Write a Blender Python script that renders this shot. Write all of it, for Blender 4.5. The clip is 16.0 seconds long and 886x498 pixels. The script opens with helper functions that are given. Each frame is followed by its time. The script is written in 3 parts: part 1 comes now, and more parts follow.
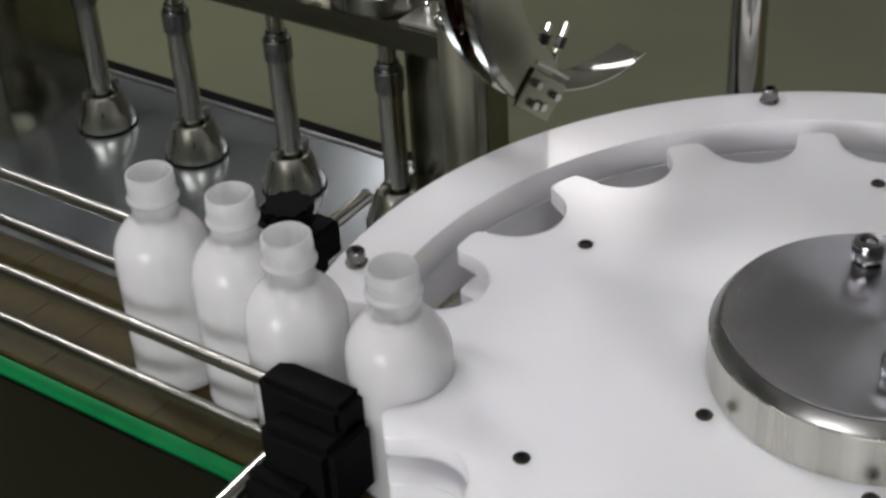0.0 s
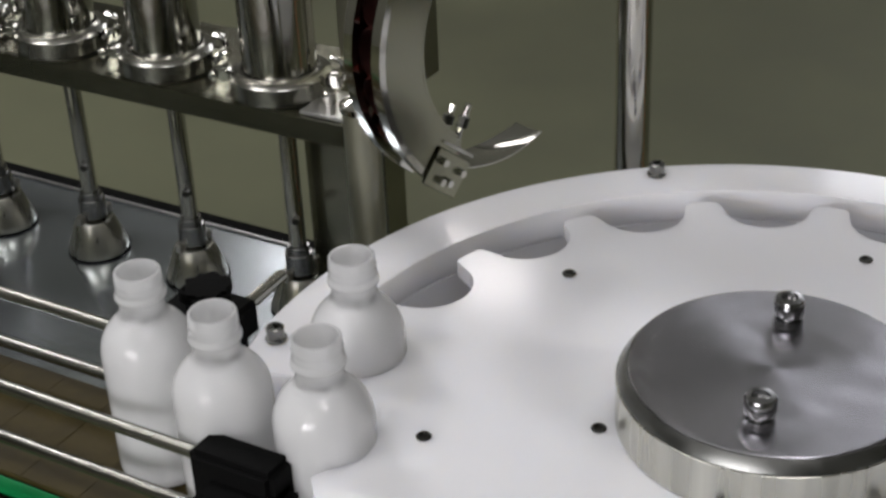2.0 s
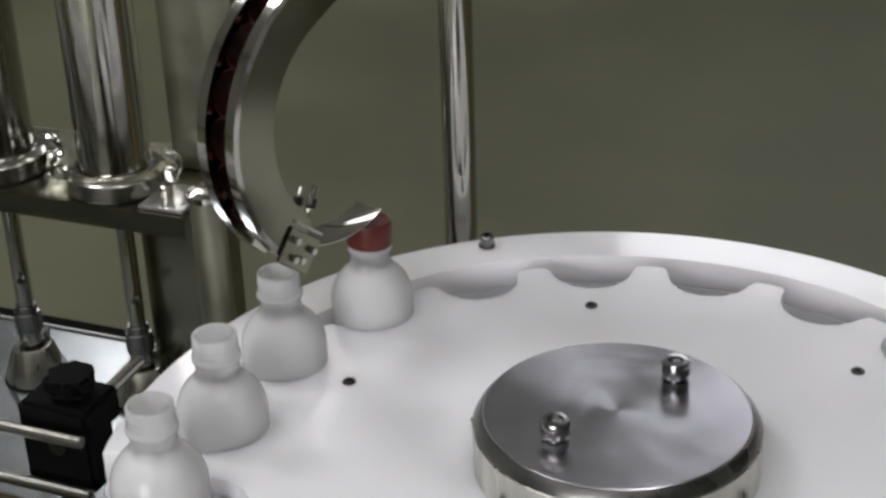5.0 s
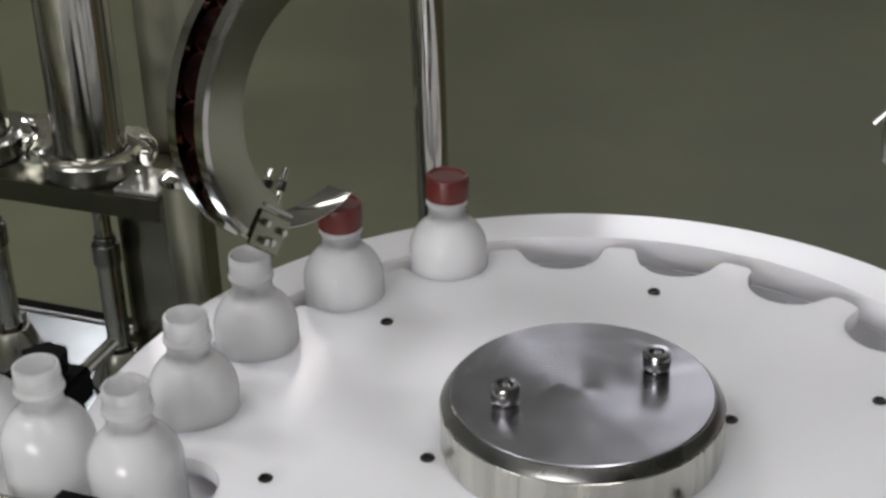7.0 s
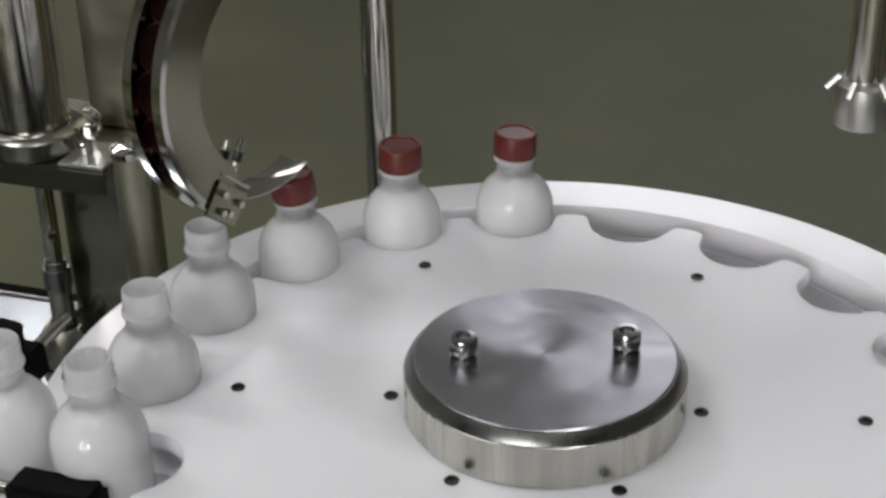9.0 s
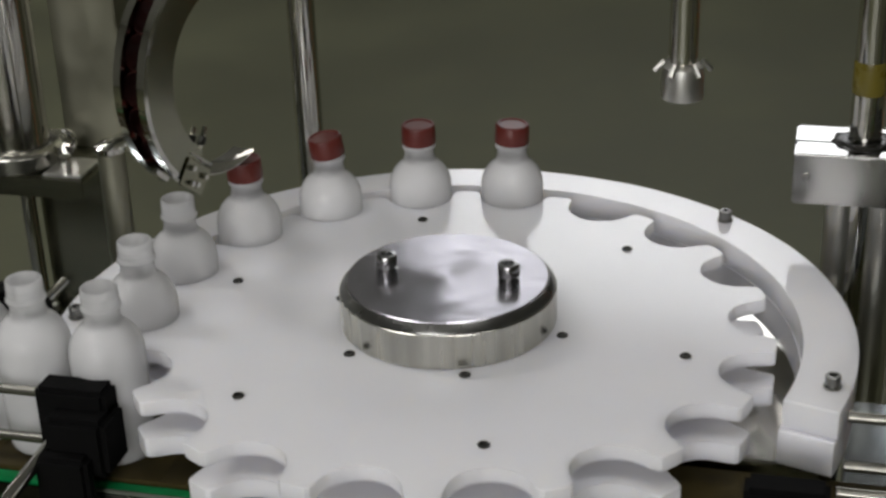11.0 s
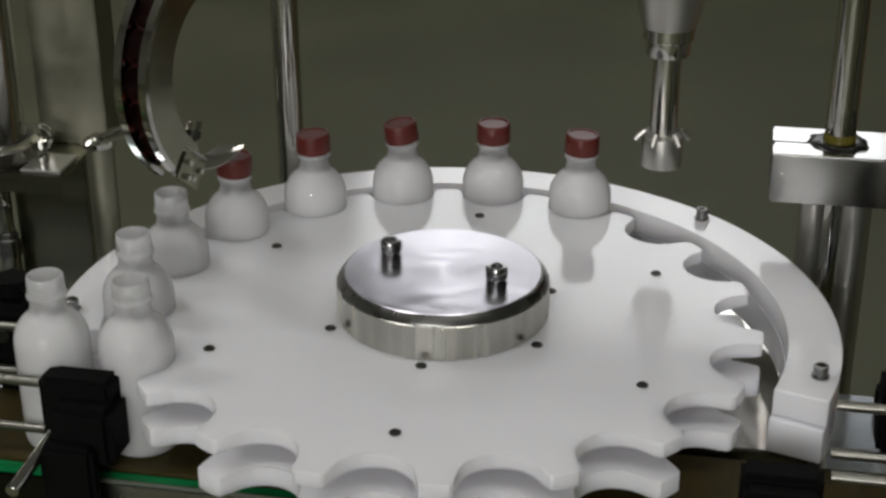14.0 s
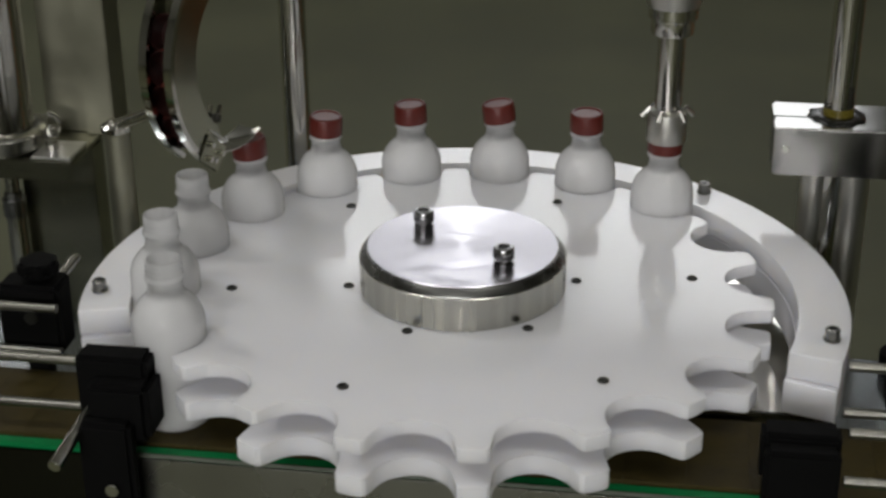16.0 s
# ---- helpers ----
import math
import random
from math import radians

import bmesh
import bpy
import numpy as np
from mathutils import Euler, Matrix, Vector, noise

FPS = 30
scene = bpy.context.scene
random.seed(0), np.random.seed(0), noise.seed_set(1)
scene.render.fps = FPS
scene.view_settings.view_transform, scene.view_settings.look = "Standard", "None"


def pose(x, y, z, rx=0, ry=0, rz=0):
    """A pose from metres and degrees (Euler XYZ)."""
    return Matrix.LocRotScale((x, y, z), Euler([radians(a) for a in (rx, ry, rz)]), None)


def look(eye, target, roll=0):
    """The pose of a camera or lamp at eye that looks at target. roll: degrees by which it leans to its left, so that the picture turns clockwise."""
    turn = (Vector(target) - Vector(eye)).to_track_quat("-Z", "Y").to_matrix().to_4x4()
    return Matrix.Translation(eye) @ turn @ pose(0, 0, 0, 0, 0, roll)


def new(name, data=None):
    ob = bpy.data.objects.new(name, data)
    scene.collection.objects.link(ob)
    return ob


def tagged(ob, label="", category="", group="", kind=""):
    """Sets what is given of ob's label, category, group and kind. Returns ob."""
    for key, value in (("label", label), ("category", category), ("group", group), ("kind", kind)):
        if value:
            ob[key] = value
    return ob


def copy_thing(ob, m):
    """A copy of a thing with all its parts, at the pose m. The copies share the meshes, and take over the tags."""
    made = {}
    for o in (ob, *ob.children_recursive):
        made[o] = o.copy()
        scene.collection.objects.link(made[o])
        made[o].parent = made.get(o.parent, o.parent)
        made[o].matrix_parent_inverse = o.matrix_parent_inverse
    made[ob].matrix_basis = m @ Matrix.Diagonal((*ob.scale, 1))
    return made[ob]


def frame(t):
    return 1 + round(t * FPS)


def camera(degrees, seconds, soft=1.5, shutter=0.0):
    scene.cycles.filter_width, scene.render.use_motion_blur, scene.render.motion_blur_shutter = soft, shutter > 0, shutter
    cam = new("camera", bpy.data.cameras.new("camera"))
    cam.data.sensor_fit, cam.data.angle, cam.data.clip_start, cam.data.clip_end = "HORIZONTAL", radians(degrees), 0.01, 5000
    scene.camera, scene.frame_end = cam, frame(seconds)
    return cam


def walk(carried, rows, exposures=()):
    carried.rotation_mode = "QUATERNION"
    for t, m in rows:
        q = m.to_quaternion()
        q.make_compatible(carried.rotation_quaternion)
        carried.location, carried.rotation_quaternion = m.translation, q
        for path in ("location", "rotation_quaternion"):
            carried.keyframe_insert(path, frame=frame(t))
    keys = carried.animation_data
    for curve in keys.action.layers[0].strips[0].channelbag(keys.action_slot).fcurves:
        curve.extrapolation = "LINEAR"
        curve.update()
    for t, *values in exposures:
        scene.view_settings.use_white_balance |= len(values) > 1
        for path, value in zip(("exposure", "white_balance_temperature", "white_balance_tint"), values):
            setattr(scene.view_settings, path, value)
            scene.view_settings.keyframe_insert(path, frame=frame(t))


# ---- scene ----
cam = camera(31.997, 16.0, soft=2.8, shutter=0.3)
walk(cam, [
    (0.0, pose(0.1562, -0.5082, 0.4103, 56.328, 2.952, 34.470)),
    (0.5, pose(0.1609, -0.5082, 0.4114, 57.326, 2.799, 32.526)),
    (1.0, pose(0.1538, -0.5308, 0.4093, 57.742, 2.034, 30.463)),
    (1.5, pose(0.1565, -0.5484, 0.4165, 59.867, 1.510, 29.037)),
    (2.0, pose(0.1625, -0.5495, 0.4197, 59.803, 2.362, 29.490)),
    (2.5, pose(0.1658, -0.5507, 0.4198, 60.163, 2.784, 29.150)),
    (3.0, pose(0.1624, -0.5581, 0.4243, 61.008, 2.021, 28.919)),
    (3.5, pose(0.1540, -0.5755, 0.4266, 62.313, 1.614, 27.203)),
    (4.0, pose(0.1369, -0.6034, 0.4276, 62.223, 1.491, 22.451)),
    (4.5, pose(0.1454, -0.6047, 0.4313, 62.815, 1.332, 21.692)),
    (5.0, pose(0.1597, -0.6040, 0.4317, 63.158, 1.734, 21.292)),
    (5.2, pose(0.1690, -0.6068, 0.4276, 63.330, 2.128, 21.403)),
    (7.3, pose(0.1727, -0.6088, 0.4353, 62.354, 1.445, 20.535)),
    (7.5, pose(0.1672, -0.6077, 0.4339, 62.252, 1.333, 20.210)),
    (8.0, pose(0.1629, -0.6052, 0.4330, 61.928, 1.164, 19.944)),
    (8.5, pose(0.1529, -0.6041, 0.4353, 61.611, 0.847, 19.088)),
    (9.0, pose(0.1535, -0.6169, 0.4332, 61.472, 1.092, 17.747)),
    (9.2, pose(0.1487, -0.6402, 0.4320, 61.055, 0.815, 15.784)),
    (11.3, pose(0.2250, -0.8684, 0.4603, 65.688, 2.457, 12.829)),
    (11.5, pose(0.2022, -0.8768, 0.4608, 65.822, 1.345, 10.559)),
    (12.0, pose(0.1848, -0.8827, 0.4632, 65.843, 0.830, 8.421)),
    (12.5, pose(0.1818, -0.8714, 0.4553, 65.189, 0.979, 9.135)),
    (13.0, pose(0.1806, -0.8647, 0.4552, 64.158, 1.050, 9.816)),
    (13.5, pose(0.1761, -0.8708, 0.4603, 64.778, 0.612, 9.902)),
    (14.0, pose(0.1704, -0.8842, 0.4605, 65.171, 0.187, 10.817)),
    (14.5, pose(0.1700, -0.8952, 0.4598, 64.953, -0.091, 10.550)),
    (15.0, pose(0.1616, -0.9018, 0.4570, 64.567, -0.539, 11.099)),
    (15.5, pose(0.1473, -0.9119, 0.4591, 64.403, -0.372, 11.488)),
    (16.0, pose(0.1307, -0.9225, 0.4626, 64.887, 0.348, 8.712)),
], exposures=((0.0, -0.36, 6450, 14), (3.5, -0.38, 6450, 13), (9.2, -0.45, 6450, 13), (11.3, -0.82, 6580, 11), (16.0, -0.95, 6620, 10)))

# ---- world and light ----
world = bpy.data.worlds.new("world")
scene.world = world
world.use_nodes = True
world.node_tree.nodes["Background"].inputs[0].default_value = (0.75, 0.8, 0.85, 1)
world.node_tree.nodes["Background"].inputs[1].default_value = 0.05

FLOOR = -0.95          # hall floor, the wheel's top face is z = 0
BELT = -0.060          # top of the conveyor belt and of the sliding plate
CEIL = 3.4


def area_lamp(x, y, z, sx, sy, watts, target=None, colour=(0.985, 0.99, 1.0)):
    data = bpy.data.lights.new("ceiling_light", "AREA")
    data.shape, data.size, data.size_y, data.energy, data.color = "RECTANGLE", sx, sy, watts, colour
    ob = new("ceiling_or_window_lamp", data)
    ob.matrix_world = look((x, y, z), target or (x, y, z - 1))
    return ob


# all out of view; the 84 W one is added to brighten the left floor
HALL_LIGHTS = ((-2.0, -1.6, 32), (1.2, -1.6, 25), (-3.4, 1.0, 84), (-3.4, 4.9, 11), (1.2, 2.2, 3))
for lx, ly, watts in HALL_LIGHTS:
    area_lamp(lx, ly, CEIL - 0.09, 1.5, 0.5, watts)
# daylight from the windows behind the camera and on the far side
area_lamp(0.2, -5.92, 1.35, 1.15, 1.7, 132, (0.0, 0, 0.1), (0.985, 0.985, 0.985))
area_lamp(-1.03, -5.92, 1.35, 1.15, 1.7, 108, (0.0, 0, 0.1), (0.985, 0.985, 0.985))
area_lamp(-0.3, 5.96, 2.5, 2.5, 1.15, 40, (-0.3, 0, 1.2), (0.95, 0.97, 1.0))


# ---- materials ----
def material(name, colour, rough=0.5, metal=0.0, vary=0.08, scale=40.0, bump=0.0, bump_scale=200.0, stretch=(1, 1, 1), coat=0.0, rough_vary=0.08):
    m = bpy.data.materials.new(name)
    m.use_nodes = True
    nt = m.node_tree
    b = nt.nodes["Principled BSDF"]
    b.inputs["Metallic"].default_value = metal
    b.inputs["Coat Weight"].default_value = coat
    tc = nt.nodes.new("ShaderNodeTexCoord")
    mp = nt.nodes.new("ShaderNodeMapping")
    mp.inputs["Scale"].default_value = stretch
    nt.links.new(tc.outputs["Object"], mp.inputs[0])
    n1 = nt.nodes.new("ShaderNodeTexNoise")
    n1.inputs["Scale"].default_value, n1.inputs["Detail"].default_value = scale, 4
    n2 = nt.nodes.new("ShaderNodeTexNoise")
    n2.inputs["Scale"].default_value, n2.inputs["Detail"].default_value = scale * 0.13, 2
    nt.links.new(mp.outputs[0], n1.inputs[0])
    nt.links.new(mp.outputs[0], n2.inputs[0])
    mix = nt.nodes.new("ShaderNodeMath")
    mix.operation = "ADD"
    nt.links.new(n1.outputs[0], mix.inputs[0])
    nt.links.new(n2.outputs[0], mix.inputs[1])
    ramp = nt.nodes.new("ShaderNodeMapRange")
    ramp.interpolation_type = "SMOOTHSTEP"
    ramp.inputs[1].default_value, ramp.inputs[2].default_value = 0.6, 1.4
    ramp.inputs[3].default_value, ramp.inputs[4].default_value = 1 - vary, 1 + vary
    nt.links.new(mix.outputs[0], ramp.inputs[0])
    mul = nt.nodes.new("ShaderNodeVectorMath")
    mul.operation = "SCALE"
    mul.inputs[0].default_value = colour
    nt.links.new(ramp.outputs[0], mul.inputs["Scale"])
    nt.links.new(mul.outputs[0], b.inputs["Base Color"])
    r2 = nt.nodes.new("ShaderNodeMapRange")
    r2.interpolation_type = "SMOOTHSTEP"
    r2.inputs[1].default_value, r2.inputs[2].default_value = 0.55, 1.45
    r2.inputs[3].default_value, r2.inputs[4].default_value = max(0.02, rough - rough_vary), rough + rough_vary
    nt.links.new(mix.outputs[0], r2.inputs[0])
    nt.links.new(r2.outputs[0], b.inputs["Roughness"])
    if bump:
        n3 = nt.nodes.new("ShaderNodeTexNoise")
        n3.inputs["Scale"].default_value, n3.inputs["Detail"].default_value = bump_scale, 3
        nt.links.new(mp.outputs[0], n3.inputs[0])
        bp = nt.nodes.new("ShaderNodeBump")
        bp.inputs["Strength"].default_value, bp.inputs["Distance"].default_value = bump, 0.001
        nt.links.new(n3.outputs[0], bp.inputs["Height"])
        nt.links.new(bp.outputs[0], b.inputs["Normal"])
    return m


STEEL = material("polished_steel", (0.58, 0.57, 0.53), 0.10, 1.0, 0.12, 30, stretch=(1, 1, 0.08), rough_vary=0.05)
BRUSHED = material("brushed_steel", (0.52, 0.515, 0.48), 0.34, 1.0, 0.10, 60, 0.15, 300, (1, 1, 0.05))
SHEET = material("sheet_steel", (0.36, 0.355, 0.28), 0.24, 1.0, 0.16, 25, 0.1, 250, (0.1, 1, 1))
TABLE = material("film_covered_steel", (0.48, 0.52, 0.55), 0.20, 0.85, 0.10, 22, 0.04, 30, rough_vary=0.06)
LIDSTEEL = material("turned_steel", (0.50, 0.49, 0.53), 0.24, 1.0, 0.10, 55, rough_vary=0.035)
ALU = material("aluminium", (0.74, 0.74, 0.73), 0.36, 1.0, 0.06, 40, 0.1, 400)
WHITE = material("white_plastic", (0.920, 0.912, 0.955), 0.11, 0.0, 0.02, 12, 0.02, 60, rough_vary=0.03)
for n_ in WHITE.node_tree.nodes:
    if n_.type == "BSDF_PRINCIPLED":
        n_.inputs["Subsurface Weight"].default_value = 0.7
        n_.inputs["Subsurface Radius"].default_value = (1.0, 0.95, 0.85)
        n_.inputs["Subsurface Scale"].default_value = 0.02
BLACK = material("black_plastic", (0.003, 0.003, 0.003), 0.7, 0.0, 0.3, 60, 0.2, 300)
# vertical streaks in the colour stand in for reflections on the brushed drum
HUBSTEEL = material("streak_reflection_steel", (0.52, 0.515, 0.465), 0.26, 1.0, 0.32, 75, 0.1, 300, (1, 1, 0.04), rough_vary=0.10)
MACHINED = material("machined_aluminium", (0.45, 0.45, 0.44), 0.17, 1.0, 0.06, 40, rough_vary=0.04)
BOLT = material("bolt_steel", (0.30, 0.30, 0.30), 0.2, 1.0, 0.12, 60)
BLACK.node_tree.nodes["Principled BSDF"].inputs["Specular IOR Level"].default_value = 0.08
RAILSTEEL = material("rail_steel", (0.23, 0.226, 0.20), 0.24, 1.0, 0.25, 50, stretch=(0.05, 1, 1))
CLAMP = material("clamp_steel", (0.40, 0.395, 0.36), 0.2, 1.0, 0.12, 40)
OLIVE = material("dull_sheet_steel", (0.31, 0.305, 0.235), 0.40, 1.0, 0.14, 25, 0.05, 250)
DARK = material("dark_steel", (0.06, 0.06, 0.055), 0.35, 1.0, 0.2, 80)
BELTMAT = material("belt_plastic", (0.050, 0.038, 0.012), 0.5, 0.0, 0.30, 60, 0.2, 200)
BELTMAT.node_tree.nodes["Principled BSDF"].inputs["Specular IOR Level"].default_value = 0.2
GREEN = material("green_plastic", (0.003, 0.21, 0.06), 0.45, 0.0, 0.2, 60)
GREEN.node_tree.nodes["Principled BSDF"].inputs["Specular IOR Level"].default_value = 0.2
RED = material("red_cap_plastic", (0.105, 0.016, 0.011), 0.38, 0.0, 0.10, 80)
FLOORMAT = material("floor_paint", (0.112, 0.116, 0.066), 0.62, 0.0, 0.24, 2.6, 0.05, 20)
WALLMAT = material("wall_paint", (0.17, 0.17, 0.14), 0.7, 0.0, 0.05, 3)
CEILMAT = material("ceiling_paint", (0.50, 0.50, 0.48), 0.8, 0.0, 0.05, 3)
GREASE = material("black_grease", (0.008, 0.008, 0.006), 0.3, 0.0, 0.3, 90, 0.4, 220)
AMBER = material("amber_grease", (0.105, 0.085, 0.012), 0.25, 0.0, 0.3, 90)
ORANGE = material("orange_paint", (0.55, 0.12, 0.02), 0.4, 0.0, 0.1, 40)


def bottle_material():
    """Cloudy plastic: light is scattered inside, a little of it goes straight through."""
    m = material("milky_plastic", (0.985, 0.99, 0.99), 0.5, 0.0, 0.005, 60, rough_vary=0.02)
    nt = m.node_tree
    b = nt.nodes["Principled BSDF"]
    b.inputs["Specular IOR Level"].default_value = 0.0
    b.inputs["Subsurface Weight"].default_value = 1.0
    b.inputs["Subsurface Radius"].default_value = (1.0, 1.0, 1.0)
    b.inputs["Subsurface Scale"].default_value = 0.018
    through_light = nt.nodes.new("ShaderNodeBsdfTranslucent")
    through_light.inputs[0].default_value = (0.97, 0.975, 0.975, 1)
    clear = nt.nodes.new("ShaderNodeBsdfTransparent")
    m1, m2 = nt.nodes.new("ShaderNodeMixShader"), nt.nodes.new("ShaderNodeMixShader")
    m1.inputs[0].default_value, m2.inputs[0].default_value = 0.18, 0.24
    nt.links.new(b.outputs[0], m1.inputs[1])
    nt.links.new(through_light.outputs[0], m1.inputs[2])
    nt.links.new(m1.outputs[0], m2.inputs[1])
    nt.links.new(clear.outputs[0], m2.inputs[2])
    shine, fres, m3 = nt.nodes.new("ShaderNodeBsdfGlossy"), nt.nodes.new("ShaderNodeFresnel"), nt.nodes.new("ShaderNodeMixShader")
    shine.inputs["Roughness"].default_value = 0.09
    fres.inputs[0].default_value = 1.42
    nt.links.new(fres.outputs[0], m3.inputs[0])
    nt.links.new(m2.outputs[0], m3.inputs[1])
    nt.links.new(shine.outputs[0], m3.inputs[2])
    nt.links.new(m3.outputs[0], nt.nodes["Material Output"].inputs[0])
    return m


MILKY = bottle_material()


def glow(name, colour, strength):
    m = bpy.data.materials.new(name)
    m.use_nodes = True
    b = m.node_tree.nodes["Principled BSDF"]
    b.inputs["Emission Color"].default_value = (*colour, 1)
    b.inputs["Emission Strength"].default_value = strength
    return m


WINDOWGLOW = glow("window_daylight", (0.95, 0.97, 1.0), 1.1)
LAMPGLOW = glow("lamp_diffuser", (1, 0.97, 0.92), 6.0)


# ---- mesh helpers ----
def finish(bm, smooth=35):
    bmesh.ops.recalc_face_normals(bm, faces=bm.faces[:])
    for f in bm.faces:
        f.smooth = True
    for e in bm.edges:
        if len(e.link_faces) == 2 and e.calc_face_angle(0) > radians(smooth):
            e.smooth = False
    return bm


def part(name, bm, mat, parent=None, label="", smooth=35):
    me = bpy.data.meshes.new(name)
    finish(bm, smooth).to_mesh(me)
    bm.free()
    me.materials.append(mat)
    ob = new(name, me)
    if parent:
        ob.parent = parent
    if label:
        ob["label"] = label
    return ob


def thing(name, label, category, group="", kind="", at=None):
    ob = new(name)
    ob.empty_display_size = 0.02
    if at is not None:
        ob.matrix_world = at
    return tagged(ob, label, category, group, kind)


def lathe(profile, n=48, m=None, bm=None):
    """Turn (r, z) pairs about z; r = 0 ends close the form."""
    bm = bm or bmesh.new()
    m = m or Matrix()
    rings = []
    for r, z in profile:
        if r < 1e-6:
            rings.append([bm.verts.new(m @ Vector((0, 0, z)))])
        else:
            rings.append([bm.verts.new(m @ Vector((r * math.cos(2 * math.pi * i / n), r * math.sin(2 * math.pi * i / n), z))) for i in range(n)])
    for a, b in zip(rings, rings[1:]):
        for i in range(n):
            j = (i + 1) % n
            if len(a) == 1 and len(b) == 1:
                continue
            if len(a) == 1:
                bm.faces.new((a[0], b[i], b[j]))
            elif len(b) == 1:
                bm.faces.new((a[i], b[0], a[j]))
            else:
                bm.faces.new((a[i], b[i], b[j], a[j]))
    return bm


def slab(x0, y0, z0, x1, y1, z1, bevel=0.0, m=None, bm=None):
    b2 = bmesh.new()
    bmesh.ops.create_cube(b2, size=1, matrix=Matrix.Translation(((x0 + x1) / 2, (y0 + y1) / 2, (z0 + z1) / 2)) @ Matrix.Diagonal((abs(x1 - x0), abs(y1 - y0), abs(z1 - z0), 1)))
    if bevel:
        bmesh.ops.bevel(b2, geom=b2.edges[:], offset=bevel, segments=2, affect="EDGES")
    if m:
        bmesh.ops.transform(b2, matrix=m, verts=b2.verts[:])
    if bm is None:
        return b2
    me = bpy.data.meshes.new("t")
    b2.to_mesh(me)
    b2.free()
    bm.from_mesh(me)
    bpy.data.meshes.remove(me)
    return bm


def prism(outline, z0, z1, bevel=0.0):
    """Extrude a closed (x, y) outline from z0 to z1."""
    bm = bmesh.new()
    lo = [bm.verts.new((x, y, z0)) for x, y in outline]
    hi = [bm.verts.new((x, y, z1)) for x, y in outline]
    n = len(outline)
    top = bm.faces.new(hi)
    bot = bm.faces.new(lo[::-1])
    for i in range(n):
        bm.faces.new((lo[i], lo[(i + 1) % n], hi[(i + 1) % n], hi[i]))
    if bevel:
        rim = list(set(top.edges[:] + bot.edges[:]))
        bmesh.ops.bevel(bm, geom=rim, offset=bevel, segments=2, affect="EDGES")
    return bm


def rod(p, q, r, n=20, chamfer=0.0, bm=None):
    p, q = Vector(p), Vector(q)
    d = q - p
    m = Matrix.Translation(p) @ d.to_track_quat("Z", "Y").to_matrix().to_4x4()
    c = chamfer or r * 0.12
    return lathe([(0, 0), (r - c, 0), (r, c), (r, d.length - c), (r - c, d.length), (0, d.length)], n, m, bm)


def pipe(points, r, n=14, bm=None):
    """A round bar along a line of points."""
    bm = bm or bmesh.new()
    pts = [Vector(p) for p in points]
    rings = []
    for i, p in enumerate(pts):
        d = (pts[min(i + 1, len(pts) - 1)] - pts[max(i - 1, 0)]).normalized()
        m = Matrix.Translation(p) @ d.to_track_quat("Z", "Y").to_matrix().to_4x4()
        rings.append([bm.verts.new(m @ Vector((r * math.cos(2 * math.pi * k / n), r * math.sin(2 * math.pi * k / n), 0))) for k in range(n)])
    for a, b in zip(rings, rings[1:]):
        for k in range(n):
            bm.faces.new((a[k], a[(k + 1) % n], b[(k + 1) % n], b[k]))
    bm.faces.new(rings[0])
    bm.faces.new(rings[-1][::-1])
    return bm


def polar(r, deg):
    return r * math.cos(radians(deg)), r * math.sin(radians(deg))

YF, YB, RAILZ = -0.1290, -0.0640, (-0.005, -0.038)


